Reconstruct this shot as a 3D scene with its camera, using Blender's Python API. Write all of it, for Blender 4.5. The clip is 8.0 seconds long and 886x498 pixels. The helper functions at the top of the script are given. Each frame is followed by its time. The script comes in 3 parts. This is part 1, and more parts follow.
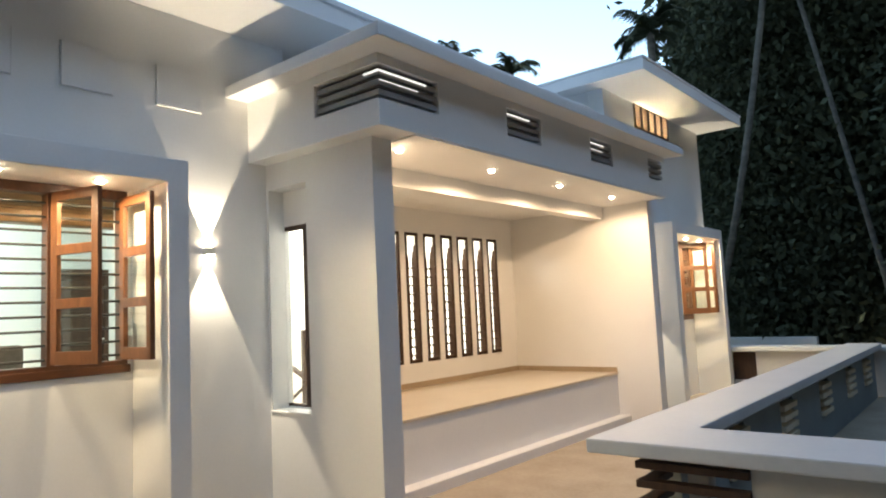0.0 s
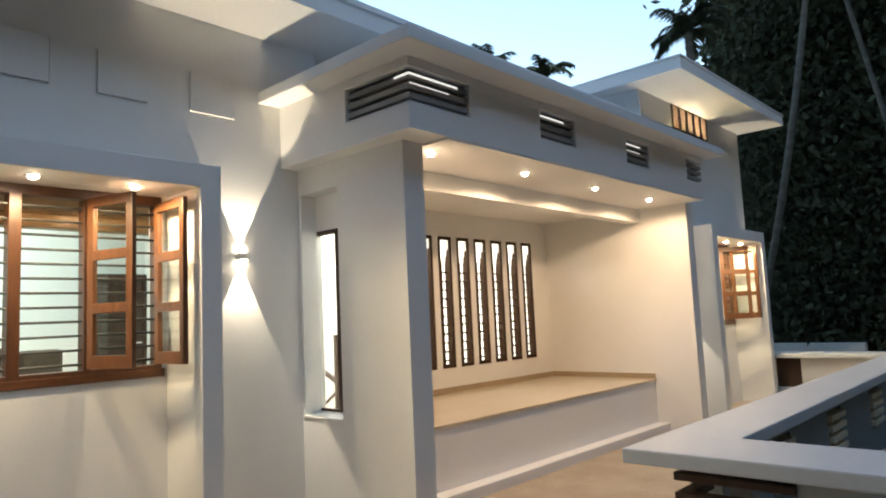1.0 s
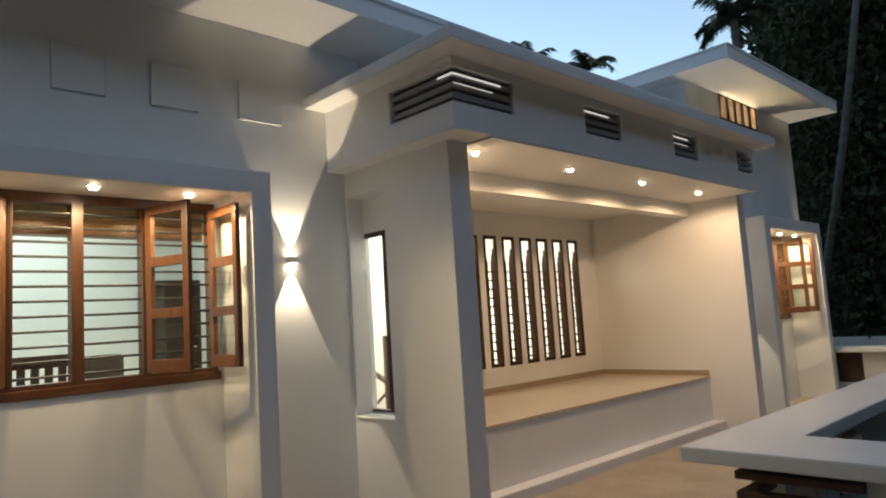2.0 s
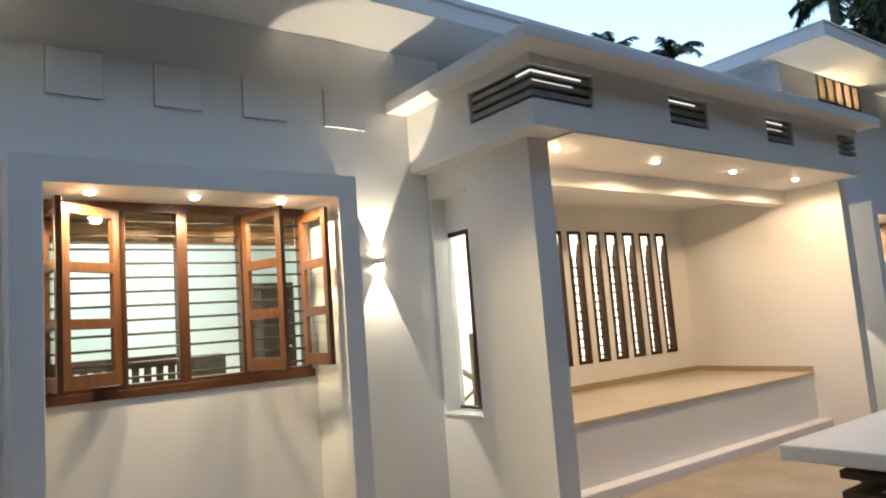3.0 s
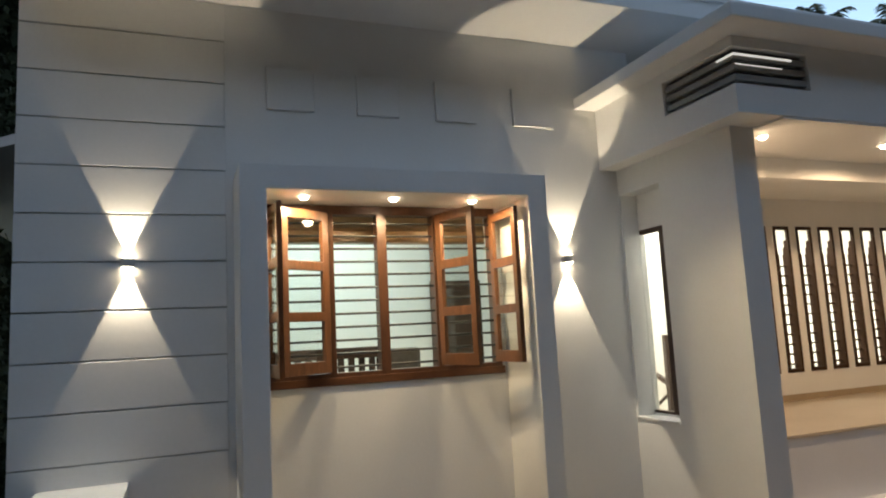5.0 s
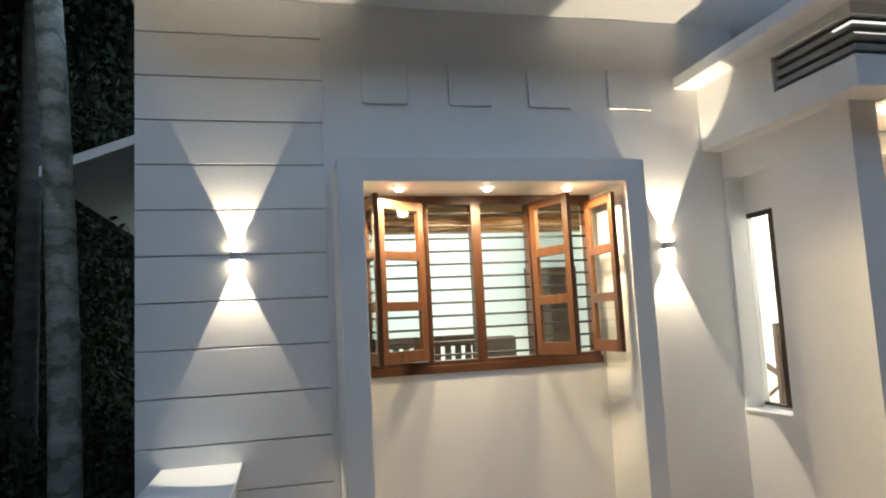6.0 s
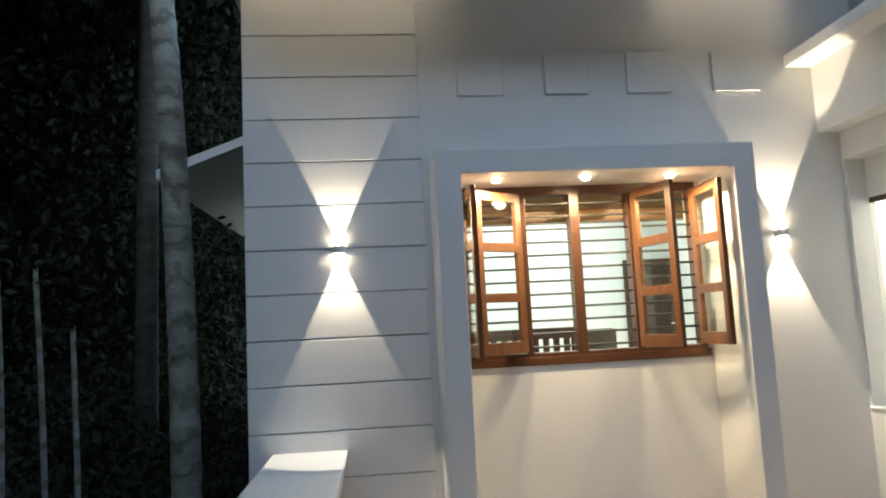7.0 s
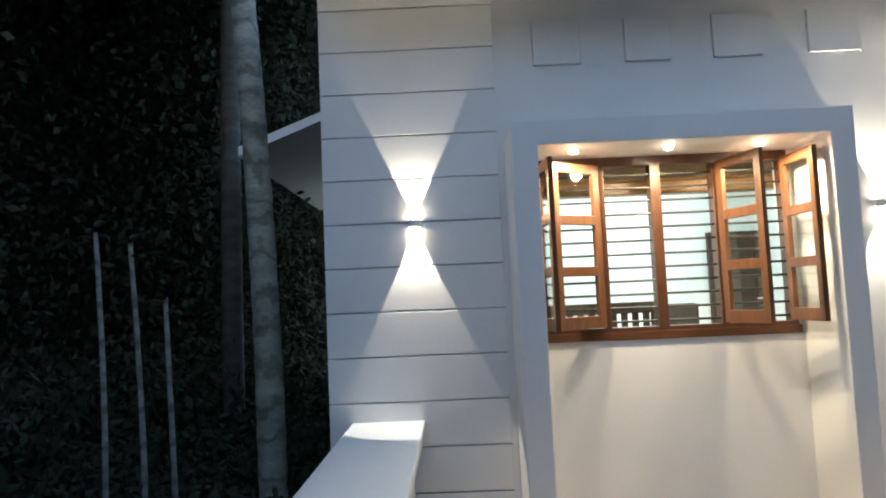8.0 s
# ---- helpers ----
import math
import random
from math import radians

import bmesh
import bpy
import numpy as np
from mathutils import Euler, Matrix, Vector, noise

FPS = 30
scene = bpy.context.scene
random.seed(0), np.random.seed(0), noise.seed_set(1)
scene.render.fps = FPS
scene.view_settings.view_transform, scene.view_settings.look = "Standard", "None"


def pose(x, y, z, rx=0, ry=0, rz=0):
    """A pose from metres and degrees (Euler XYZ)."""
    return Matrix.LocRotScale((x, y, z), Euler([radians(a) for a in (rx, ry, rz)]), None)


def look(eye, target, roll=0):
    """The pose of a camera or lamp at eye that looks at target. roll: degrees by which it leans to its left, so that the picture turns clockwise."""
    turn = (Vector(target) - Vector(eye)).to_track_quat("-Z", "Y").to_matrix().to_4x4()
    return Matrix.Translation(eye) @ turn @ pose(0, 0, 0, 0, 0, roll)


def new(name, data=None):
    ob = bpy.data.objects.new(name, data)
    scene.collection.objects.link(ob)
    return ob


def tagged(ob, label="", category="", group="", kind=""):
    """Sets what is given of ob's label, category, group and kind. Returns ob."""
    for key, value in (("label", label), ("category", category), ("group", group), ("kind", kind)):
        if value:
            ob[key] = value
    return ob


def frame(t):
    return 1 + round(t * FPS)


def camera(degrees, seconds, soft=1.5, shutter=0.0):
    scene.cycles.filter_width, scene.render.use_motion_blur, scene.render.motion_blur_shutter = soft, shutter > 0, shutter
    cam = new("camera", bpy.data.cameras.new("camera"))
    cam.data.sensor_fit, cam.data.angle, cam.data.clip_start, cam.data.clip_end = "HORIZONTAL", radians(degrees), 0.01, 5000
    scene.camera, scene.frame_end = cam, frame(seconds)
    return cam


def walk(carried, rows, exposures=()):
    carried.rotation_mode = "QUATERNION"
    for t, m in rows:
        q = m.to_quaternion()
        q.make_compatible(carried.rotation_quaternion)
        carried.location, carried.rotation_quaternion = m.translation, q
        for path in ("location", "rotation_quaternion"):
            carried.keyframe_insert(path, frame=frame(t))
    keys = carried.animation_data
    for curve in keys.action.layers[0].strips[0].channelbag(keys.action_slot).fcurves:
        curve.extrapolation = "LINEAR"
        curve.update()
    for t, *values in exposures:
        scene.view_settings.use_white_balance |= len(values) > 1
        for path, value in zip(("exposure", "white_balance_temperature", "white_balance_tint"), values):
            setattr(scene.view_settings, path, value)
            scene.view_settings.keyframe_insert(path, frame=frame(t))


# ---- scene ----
cam = camera(66.5, 8.0, soft=2.0)
PATH = [
    (0, (5.034, -2.388, 1.619), (3.764, -0.854, 1.803), -2.7),
    (0.5, (4.995, -2.317, 1.625), (3.661, -0.841, 1.823), -2.8),
    (1, (5.011, -2.318, 1.628), (3.664, -0.854, 1.828), -2.6),
    (1.5, (4.998, -2.325, 1.628), (3.617, -0.891, 1.827), -2.9),
    (1.7, (4.985, -2.328, 1.628), (3.587, -0.911, 1.828), -3.1),
    (2.8, (5.009, -2.395, 1.617), (3.441, -1.175, 1.841), -4.6),
    (3, (5.033, -2.369, 1.62), (3.436, -1.185, 1.839), -4.4),
    (3.5, (5.014, -2.383, 1.615), (3.328, -1.33, 1.832), -4.1),
    (4, (5.001, -2.4, 1.636), (3.24, -1.477, 1.853), -3.5),
    (4.5, (5.002, -2.422, 1.623), (3.195, -1.594, 1.848), -3.3),
    (5.8, (4.997, -2.45, 1.645), (3.079, -1.935, 1.882), -2.7),
    (6, (5.001, -2.449, 1.658), (3.066, -1.99, 1.875), -2.9),
    (6.5, (4.985, -2.478, 1.627), (3.025, -2.149, 1.852), -3.2),
    (7, (4.985, -2.504, 1.628), (3.007, -2.308, 1.847), -2.9),
    (7.5, (4.992, -2.495, 1.618), (3.003, -2.407, 1.815), -2.6),
    (8, (4.967, -2.518, 1.633), (2.973, -2.542, 1.783), -2.5),
]
EXPOSURES = [(0.0, 1.34), (0.3, 1.27), (0.6, 1.15), (1.0, 1.06), (1.2, 0.7), (1.5, 0.31), (1.7, 0.31), (2.8, 1.1), (3.5, 1.16), (3.8, 1.1), (4.0, 0.96), (4.2, 0.56),
             (4.5, 0.27), (4.7, 0.33), (5.8, 1.2), (7.0, 1.36), (7.2, 1.02), (7.4, 0.68), (7.7, 0.82), (8.0, 1.46)]
walk(cam, [(t, look(eye, target, roll)) for t, eye, target, roll in PATH], [(t, stops + 0.12, 6850 - 350 * min(1, max(0, stops - 0.2) / 0.6) - 900 * max(0, t - 7.4), 10) for t, stops in EXPOSURES])

# ---- world and large lights ----
world = bpy.data.worlds.new("dusk")
scene.world = world
world.use_nodes = True
wn = world.node_tree
sky = wn.nodes.new("ShaderNodeTexSky")
sky.sky_type = "NISHITA"
sky.sun_disc = False
sky.sun_elevation, sky.sun_rotation = radians(12), radians(100)
sky.air_density, sky.dust_density, sky.ozone_density = 1.0, 0.8, 1.0
wn.links.new(sky.outputs[0], wn.nodes["Background"].inputs[0])
wn.nodes["Background"].inputs[1].default_value = 0.24

WARM = (1.0, 0.79, 0.48)
AMBER = (1.0, 0.70, 0.43)
SOFTWHITE = (1.0, 0.85, 0.62)
COOL = (0.84, 1.0, 0.93)


def spot(name, eye, target, watts, degrees, blend=0.15, size=0.02, color=WARM):
    data = bpy.data.lights.new(name, "SPOT")
    data.energy, data.spot_size, data.spot_blend = watts, radians(degrees), blend
    data.shadow_soft_size, data.color = size, color
    ob = new(name, data)
    ob.matrix_world = look(eye, target)
    return ob


def area(name, eye, target, watts, w, h, color=COOL):
    data = bpy.data.lights.new(name, "AREA")
    data.shape, data.size, data.size_y = "RECTANGLE", w, h
    data.energy, data.color = watts, color
    ob = new(name, data)
    ob.matrix_world = look(eye, target)
    return ob


# rooms behind the windows
area("room_light", (-1.9, -1.0, 3.3), (-1.9, -1.0, 0), 38, 1.6, 1.6, (0.80, 1.0, 0.94))
area("stair_light", (-2.4, 3.6, 3.2), (-2.4, 3.6, 0), 190, 1.6, 3.0, (1.0, 0.95, 0.84))
area("bay_light", (-0.5, 1.85, 2.9), (-0.5, 1.85, 0), 13, 0.8, 0.5, (1.0, 0.96, 0.86))
area("wing_room_light", (-0.6, 8.6, 3.3), (-0.6, 8.6, 0), 60, 1.2, 1.2, WARM)


# ---- materials ----
def material(name):
    m = bpy.data.materials.new(name)
    m.use_nodes = True
    return m, m.node_tree, m.node_tree.nodes["Principled BSDF"]


def surface(name, c1, c2, rough=0.6, scale=3.0, fine=60.0, bump=0.15, metallic=0.0, stretch=(1, 1, 1), vary=0.0, dist=0.004):
    """Two-scale noise colour with a fine relief."""
    m, nt, b = material(name)
    tc = nt.nodes.new("ShaderNodeTexCoord")
    mp = nt.nodes.new("ShaderNodeMapping")
    mp.inputs["Scale"].default_value = stretch
    nt.links.new(tc.outputs["Object"], mp.inputs[0])
    n1 = nt.nodes.new("ShaderNodeTexNoise")
    n1.inputs["Scale"].default_value, n1.inputs["Detail"].default_value = scale, 6
    n2 = nt.nodes.new("ShaderNodeTexNoise")
    n2.inputs["Scale"].default_value, n2.inputs["Detail"].default_value = fine, 4
    for n in (n1, n2):
        nt.links.new(mp.outputs[0], n.inputs["Vector"])
    mix = nt.nodes.new("ShaderNodeMath")
    mix.operation = "MULTIPLY_ADD"
    mix.inputs[1].default_value = 0.35
    nt.links.new(n2.outputs[0], mix.inputs[0])
    half = nt.nodes.new("ShaderNodeMath")
    half.operation = "MULTIPLY"
    half.inputs[1].default_value = 0.65
    nt.links.new(n1.outputs[0], half.inputs[0])
    nt.links.new(half.outputs[0], mix.inputs[2])
    ramp = nt.nodes.new("ShaderNodeValToRGB")
    ramp.color_ramp.elements[0].position, ramp.color_ramp.elements[1].position = 0.3, 0.7
    ramp.color_ramp.elements[0].color, ramp.color_ramp.elements[1].color = (*c1, 1), (*c2, 1)
    nt.links.new(mix.outputs[0], ramp.inputs[0])
    out = ramp.outputs[0]
    if vary:
        info = nt.nodes.new("ShaderNodeObjectInfo")
        hsv = nt.nodes.new("ShaderNodeHueSaturation")
        vm = nt.nodes.new("ShaderNodeMapRange")
        vm.inputs[3].default_value, vm.inputs[4].default_value = 1 - vary, 1 + vary
        nt.links.new(info.outputs["Random"], vm.inputs[0])
        nt.links.new(vm.outputs[0], hsv.inputs["Value"])
        nt.links.new(out, hsv.inputs["Color"])
        out = hsv.outputs[0]
    nt.links.new(out, b.inputs["Base Color"])
    bp = nt.nodes.new("ShaderNodeBump")
    bp.inputs["Strength"].default_value, bp.inputs["Distance"].default_value = bump, dist
    nt.links.new(mix.outputs[0], bp.inputs["Height"])
    nt.links.new(bp.outputs[0], b.inputs["Normal"])
    b.inputs["Roughness"].default_value, b.inputs["Metallic"].default_value = rough, metallic
    return m


def glow(name, color, strength):
    m, nt, b = material(name)
    b.inputs["Base Color"].default_value = (0.8, 0.8, 0.8, 1)
    b.inputs["Emission Color"].default_value = (*color, 1)
    b.inputs["Emission Strength"].default_value = strength
    return m


PAINT = surface("white_paint", (0.74, 0.735, 0.72), (0.80, 0.795, 0.78), 0.55, 1.3, 45, 0.22)
PLANK = surface("plank_paint", (0.74, 0.735, 0.72), (0.80, 0.795, 0.78), 0.5, 1.6, 40, 0.2, vary=0.02)
COPING = surface("coping_paint", (0.52, 0.56, 0.59), (0.61, 0.645, 0.665), 0.5, 1.5, 30, 0.3)
CEMENT = surface("cement_paint", (0.50, 0.52, 0.53), (0.60, 0.61, 0.61), 0.7, 2.0, 25, 0.4)
SLATE = surface("slate_paint", (0.20, 0.235, 0.25), (0.27, 0.31, 0.32), 0.65, 2.0, 25, 0.4)
CREAM = surface("cream_paint", (0.66, 0.58, 0.42), (0.76, 0.68, 0.52), 0.55, 3.0, 30, 0.3)
ROOM = surface("room_paint", (0.76, 0.77, 0.75), (0.82, 0.82, 0.80), 0.6, 1.0, 30, 0.1)
TEAK = surface("teak", (0.085, 0.034, 0.014), (0.19, 0.078, 0.031), 0.38, 5, 40, 0.25, stretch=(6, 6, 0.7), vary=0.08)
PELMET = surface("pelmet_wood", (0.22, 0.12, 0.05), (0.38, 0.22, 0.10), 0.4, 5, 40, 0.2, stretch=(6, 0.7, 6))
DARKSLOT = surface("slot_wood", (0.030, 0.017, 0.010), (0.062, 0.034, 0.019), 0.75, 5, 45, 0.25, stretch=(6, 6, 0.8))
TEAK_D = surface("teak_frame", (0.05, 0.02, 0.01), (0.11, 0.045, 0.02), 0.4, 5, 40, 0.25, stretch=(6, 6, 0.7))
TEAK_H = surface("teak_rail", (0.07, 0.028, 0.013), (0.15, 0.062, 0.027), 0.38, 5, 40, 0.25, stretch=(6, 0.7, 6), vary=0.08)
DARKWOOD = surface("dark_wood", (0.03, 0.015, 0.009), (0.075, 0.037, 0.02), 0.6, 5, 45, 0.25, stretch=(6, 6, 0.8), vary=0.08)
TILE = surface("floor_tile", (0.50, 0.42, 0.31), (0.60, 0.51, 0.39), 0.28, 2.5, 35, 0.06)
SKIRT = surface("skirting_tile", (0.34, 0.26, 0.17), (0.42, 0.33, 0.22), 0.3, 3, 35, 0.06)
EARTH = surface("ground_paving", (0.30, 0.245, 0.175), (0.44, 0.37, 0.28), 0.85, 2.2, 28, 0.7, dist=0.01)
LOUVRE = surface("louvre_grey", (0.28, 0.275, 0.265), (0.37, 0.365, 0.35), 0.6, 4, 40, 0.2)
STEEL = surface("painted_steel", (0.055, 0.05, 0.045), (0.09, 0.085, 0.075), 0.4, 8, 60, 0.1, metallic=0.3)
GROOVE = surface("groove_strip", (0.40, 0.40, 0.39), (0.48, 0.48, 0.47), 0.4, 8, 60, 0.1)
LAMPMETAL = surface("lamp_metal", (0.66, 0.65, 0.62), (0.75, 0.74, 0.71), 0.35, 10, 80, 0.1)
TRIMWHITE = surface("lamp_trim", (0.75, 0.74, 0.72), (0.82, 0.81, 0.8), 0.35, 10, 80, 0.05)
CLOTH = surface("grey_upholstery", (0.055, 0.048, 0.042), (0.10, 0.09, 0.08), 0.9, 12, 160, 0.5)
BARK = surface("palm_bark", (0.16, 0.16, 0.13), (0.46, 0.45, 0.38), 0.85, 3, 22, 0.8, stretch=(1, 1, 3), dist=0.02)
# Palm bark copy with the shade on the background trunks put into its colour.
SHADEBARK = surface("shaded_bark", (0.035, 0.035, 0.03), (0.11, 0.105, 0.09), 0.9, 3, 22, 0.8, stretch=(1, 1, 3), dist=0.02)
LEAF = surface("leaf", (0.027, 0.034, 0.022), (0.054, 0.064, 0.038), 0.85, 2, 12, 0.2)


def ring_bark(m):
    """Dark, uneven leaf-scar rings round a palm trunk, with lichen-pale gaps."""
    nt = m.node_tree
    b = nt.nodes["Principled BSDF"]
    src = b.inputs["Base Color"].links[0].from_socket
    tc = nt.nodes.new("ShaderNodeTexCoord")
    wave = nt.nodes.new("ShaderNodeTexWave")
    wave.bands_direction = "Z"
    wave.inputs["Scale"].default_value, wave.inputs["Distortion"].default_value = 1.1, 9.0
    wave.inputs["Detail"].default_value, wave.inputs["Detail Scale"].default_value = 4, 3.0
    nt.links.new(tc.outputs["Object"], wave.inputs["Vector"])
    ramp = nt.nodes.new("ShaderNodeValToRGB")
    ramp.color_ramp.elements[0].position, ramp.color_ramp.elements[1].position = 0.02, 0.32
    ramp.color_ramp.elements[0].color, ramp.color_ramp.elements[1].color = (0.58, 0.60, 0.55, 1), (1, 1, 1, 1)
    nt.links.new(wave.outputs["Fac"], ramp.inputs[0])
    mul = nt.nodes.new("ShaderNodeMix")
    mul.data_type, mul.blend_type = "RGBA", "MULTIPLY"
    mul.inputs[0].default_value = 1.0
    nt.links.new(src, mul.inputs[6])
    nt.links.new(ramp.outputs[0], mul.inputs[7])
    nt.links.new(mul.outputs[2], b.inputs["Base Color"])


ring_bark(BARK)
DARKSLOT.node_tree.nodes["Principled BSDF"].inputs["Specular IOR Level"].default_value = 0.1
LEAF.node_tree.nodes["Principled BSDF"].inputs["Specular IOR Level"].default_value = 0.12
BULB = glow("bulb", (1.0, 0.80, 0.55), 30)
LAMPGLOW = glow("lamp_glow", (1.0, 0.84, 0.60), 24)
LEDTUBE = glow("led_tube", (1.0, 0.97, 0.92), 0.4)


def glass_material():
    m, nt, b = material("window_glass")
    nt.nodes.remove(b)
    t = nt.nodes.new("ShaderNodeBsdfTransparent")
    t.inputs[0].default_value = (0.94, 0.96, 0.95, 1)
    g = nt.nodes.new("ShaderNodeBsdfGlossy")
    g.inputs["Roughness"].default_value = 0.04
    lw = nt.nodes.new("ShaderNodeLayerWeight")
    power = nt.nodes.new("ShaderNodeMath")
    power.operation = "POWER"
    power.inputs[1].default_value = 4.0
    fac = nt.nodes.new("ShaderNodeMath")
    fac.operation = "MULTIPLY_ADD"
    fac.inputs[1].default_value, fac.inputs[2].default_value = 0.6, 0.035
    mix = nt.nodes.new("ShaderNodeMixShader")
    nt.links.new(lw.outputs["Facing"], power.inputs[0])
    nt.links.new(power.outputs[0], fac.inputs[0])
    nt.links.new(fac.outputs[0], mix.inputs[0])
    nt.links.new(t.outputs[0], mix.inputs[1])
    nt.links.new(g.outputs[0], mix.inputs[2])
    nt.links.new(mix.outputs[0], nt.nodes["Material Output"].inputs[0])
    return m


GLASS = glass_material()


# ---- mesh helpers ----
def bm_object(name, bm, mat, smooth=False):
    me = bpy.data.meshes.new(name)
    bm.to_mesh(me)
    bm.free()
    me.materials.append(mat)
    if smooth:
        for p in me.polygons:
            p.use_smooth = True
    return new(name, me)


def part(name, bm, mat, parent, label="", smooth=False):
    ob = bm_object(name, bm, mat, smooth)
    ob.parent = parent
    if label:
        ob["label"] = label
    return ob


def solid(add, cut=(), bevel=0.006):
    """Boxes (x0, x1, y0, y1, z0, z1) joined and cut by boxes, as one clean bevelled shell."""
    boxes = list(add) + list(cut)
    ax = [sorted({round(v, 5) for b in boxes for v in b[2 * i:2 * i + 2]}) for i in range(3)]
    n = [len(a) - 1 for a in ax]

    def inside(b, c):
        return all(b[2 * i] < c[i] < b[2 * i + 1] for i in range(3))

    full = set()
    for i in range(n[0]):
        for j in range(n[1]):
            for k in range(n[2]):
                c = [(ax[d][q] + ax[d][q + 1]) / 2 for d, q in enumerate((i, j, k))]
                if any(inside(b, c) for b in add) and not any(inside(b, c) for b in cut):
                    full.add((i, j, k))
    bm = bmesh.new()
    verts = {}

    def vert(i, j, k):
        if (i, j, k) not in verts:
            verts[i, j, k] = bm.verts.new((ax[0][i], ax[1][j], ax[2][k]))
        return verts[i, j, k]

    quads = {(-1, 0, 0): ((0, 0, 0), (0, 0, 1), (0, 1, 1), (0, 1, 0)), (1, 0, 0): ((1, 0, 0), (1, 1, 0), (1, 1, 1), (1, 0, 1)),
             (0, -1, 0): ((0, 0, 0), (1, 0, 0), (1, 0, 1), (0, 0, 1)), (0, 1, 0): ((0, 1, 0), (0, 1, 1), (1, 1, 1), (1, 1, 0)),
             (0, 0, -1): ((0, 0, 0), (0, 1, 0), (1, 1, 0), (1, 0, 0)), (0, 0, 1): ((0, 0, 1), (1, 0, 1), (1, 1, 1), (0, 1, 1))}
    for i, j, k in full:
        for (a, b, c), q in quads.items():
            if (i + a, j + b, k + c) not in full:
                bm.faces.new([vert(i + u, j + v, k + w) for u, v, w in q])
    bmesh.ops.dissolve_limit(bm, angle_limit=radians(1), verts=bm.verts, edges=bm.edges)
    if bevel:
        edges = [e for e in bm.edges if len(e.link_faces) == 2 and e.calc_face_angle(0) > 1]
        bmesh.ops.bevel(bm, geom=edges, offset=bevel, segments=2, profile=0.6, affect="EDGES", clamp_overlap=True)
    return bm


def tube(points, radii, sides=10, cap=True):
    """A tapered tube through points."""
    bm = bmesh.new()
    rings = []
    for i, (p, r) in enumerate(zip(points, radii)):
        p = Vector(p)
        d = (Vector(points[min(i + 1, len(points) - 1)]) - Vector(points[max(i - 1, 0)])).normalized()
        u = d.orthogonal().normalized() if abs(d.z) < 0.9 else Vector((1, 0, 0))
        u = (u - d * u.dot(d)).normalized()
        v = d.cross(u)
        rings.append([bm.verts.new(p + r * (math.cos(2 * math.pi * k / sides) * u + math.sin(2 * math.pi * k / sides) * v)) for k in range(sides)])
    for a, b in zip(rings, rings[1:]):
        for k in range(sides):
            bm.faces.new((a[k], a[(k + 1) % sides], b[(k + 1) % sides], b[k]))
    if cap:
        bm.faces.new(rings[0][::-1])
        bm.faces.new(rings[-1])
    return bm


def structure(name, bm, mat, label, category="wall"):
    return tagged(bm_object(name, bm, mat), label, category, kind="structure")


def empty(name, m, label="", category="", group="", kind=""):
    e = new(name)
    e.empty_display_size = 0.1
    e.matrix_world = m
    return tagged(e, label, category, group, kind)


# ---- the large structure ----
ground = bmesh.new()
bmesh.ops.create_grid(ground, x_segments=40, y_segments=40, size=400)
for v in ground.verts:
    v.co.z = 0.0
structure("ground", ground, EARTH, "brown paved yard around the house", "ground")

WIN = (-1.92, -0.02, 1.285, 2.60)
SQUARES = ((-1.84, -1.49), (-1.15, -0.81), (-0.49, -0.13), (0.215, 0.60))
structure("wall_front", solid([(-0.22, 0, -3.45, 1.457, -0.1, 4.14)], [(-0.3, 0.1, WIN[0], WIN[1], WIN[2], WIN[3])] + [(-0.008, 0.1, a - 0.006, b + 0.006, 3.349, 3.686) for a, b in SQUARES], 0.004), PAINT,
          "white painted front wall with a window opening")
structure("wall_west", solid([(-6, -0.22, -3.45, -3.23, -0.1, 4.14)]), PAINT, "plain white side wall of the house")
structure("roof_main", solid([(-6.2, 0.78, -3.5, 6.2, 4.14, 4.30), (-6.2, 0.80, -3.52, 6.22, 4.30, 4.355)], bevel=0.008), PAINT, "flat white concrete roof slab with a deep overhang", "roof")

# sit-out: side wall with its niche, roof slab, vent band, platform
structure("wall_sitout_side", solid([(0, 1.366, 1.236, 1.457, -0.1, 3.0)], [(0.03, 0.55, 1.2, 1.40, 0.83, 2.77), (0.032, 0.352, 1.2, 1.5, 0.85, 2.45)], 0.008), PAINT,
          "white side wall of the sit-out with a tall narrow niche")
structure("roof_sitout", solid([(0.0, 1.877, 0.835, 6.57, 3.545, 3.645), (-6, 0.0, 1.24, 6.57, 3.545, 3.645)], bevel=0.01), PAINT, "thin white concrete roof slab over the sit-out", "roof")
VENT = (3.205, 3.47)
vents = [(1.4, 1.8, 1.0, 1.747, *VENT), (0.912, 1.8, 1.0, 1.3, *VENT), (1.4, 1.8, 2.73, 3.327, *VENT), (1.4, 1.8, 4.36, 4.904, *VENT), (1.4, 1.8, 5.93, 6.6, *VENT), (1.2, 1.8, 6.3, 6.6, *VENT)]
structure("wall_vent_band", solid([(0, 1.638, 1.057, 6.46, 3.0, 3.545)], vents + [(0.2, 1.578, 1.117, 6.40, 3.06, 3.545)], 0.006), PAINT,
          "white beam band over the sit-out with louvred openings")
structure("ceiling_sitout", solid([(-0.85, 1.632, 1.46, 6.4, 2.985, 2.998)], bevel=0), PAINT, "white plastered ceiling of the sit-out", "ceiling")
structure("beam_sitout", solid([(0.55, 0.73, 1.457, 6.4, 2.805, 2.985)], bevel=0.006), PAINT, "white plastered drop beam under the ceiling", "beam")
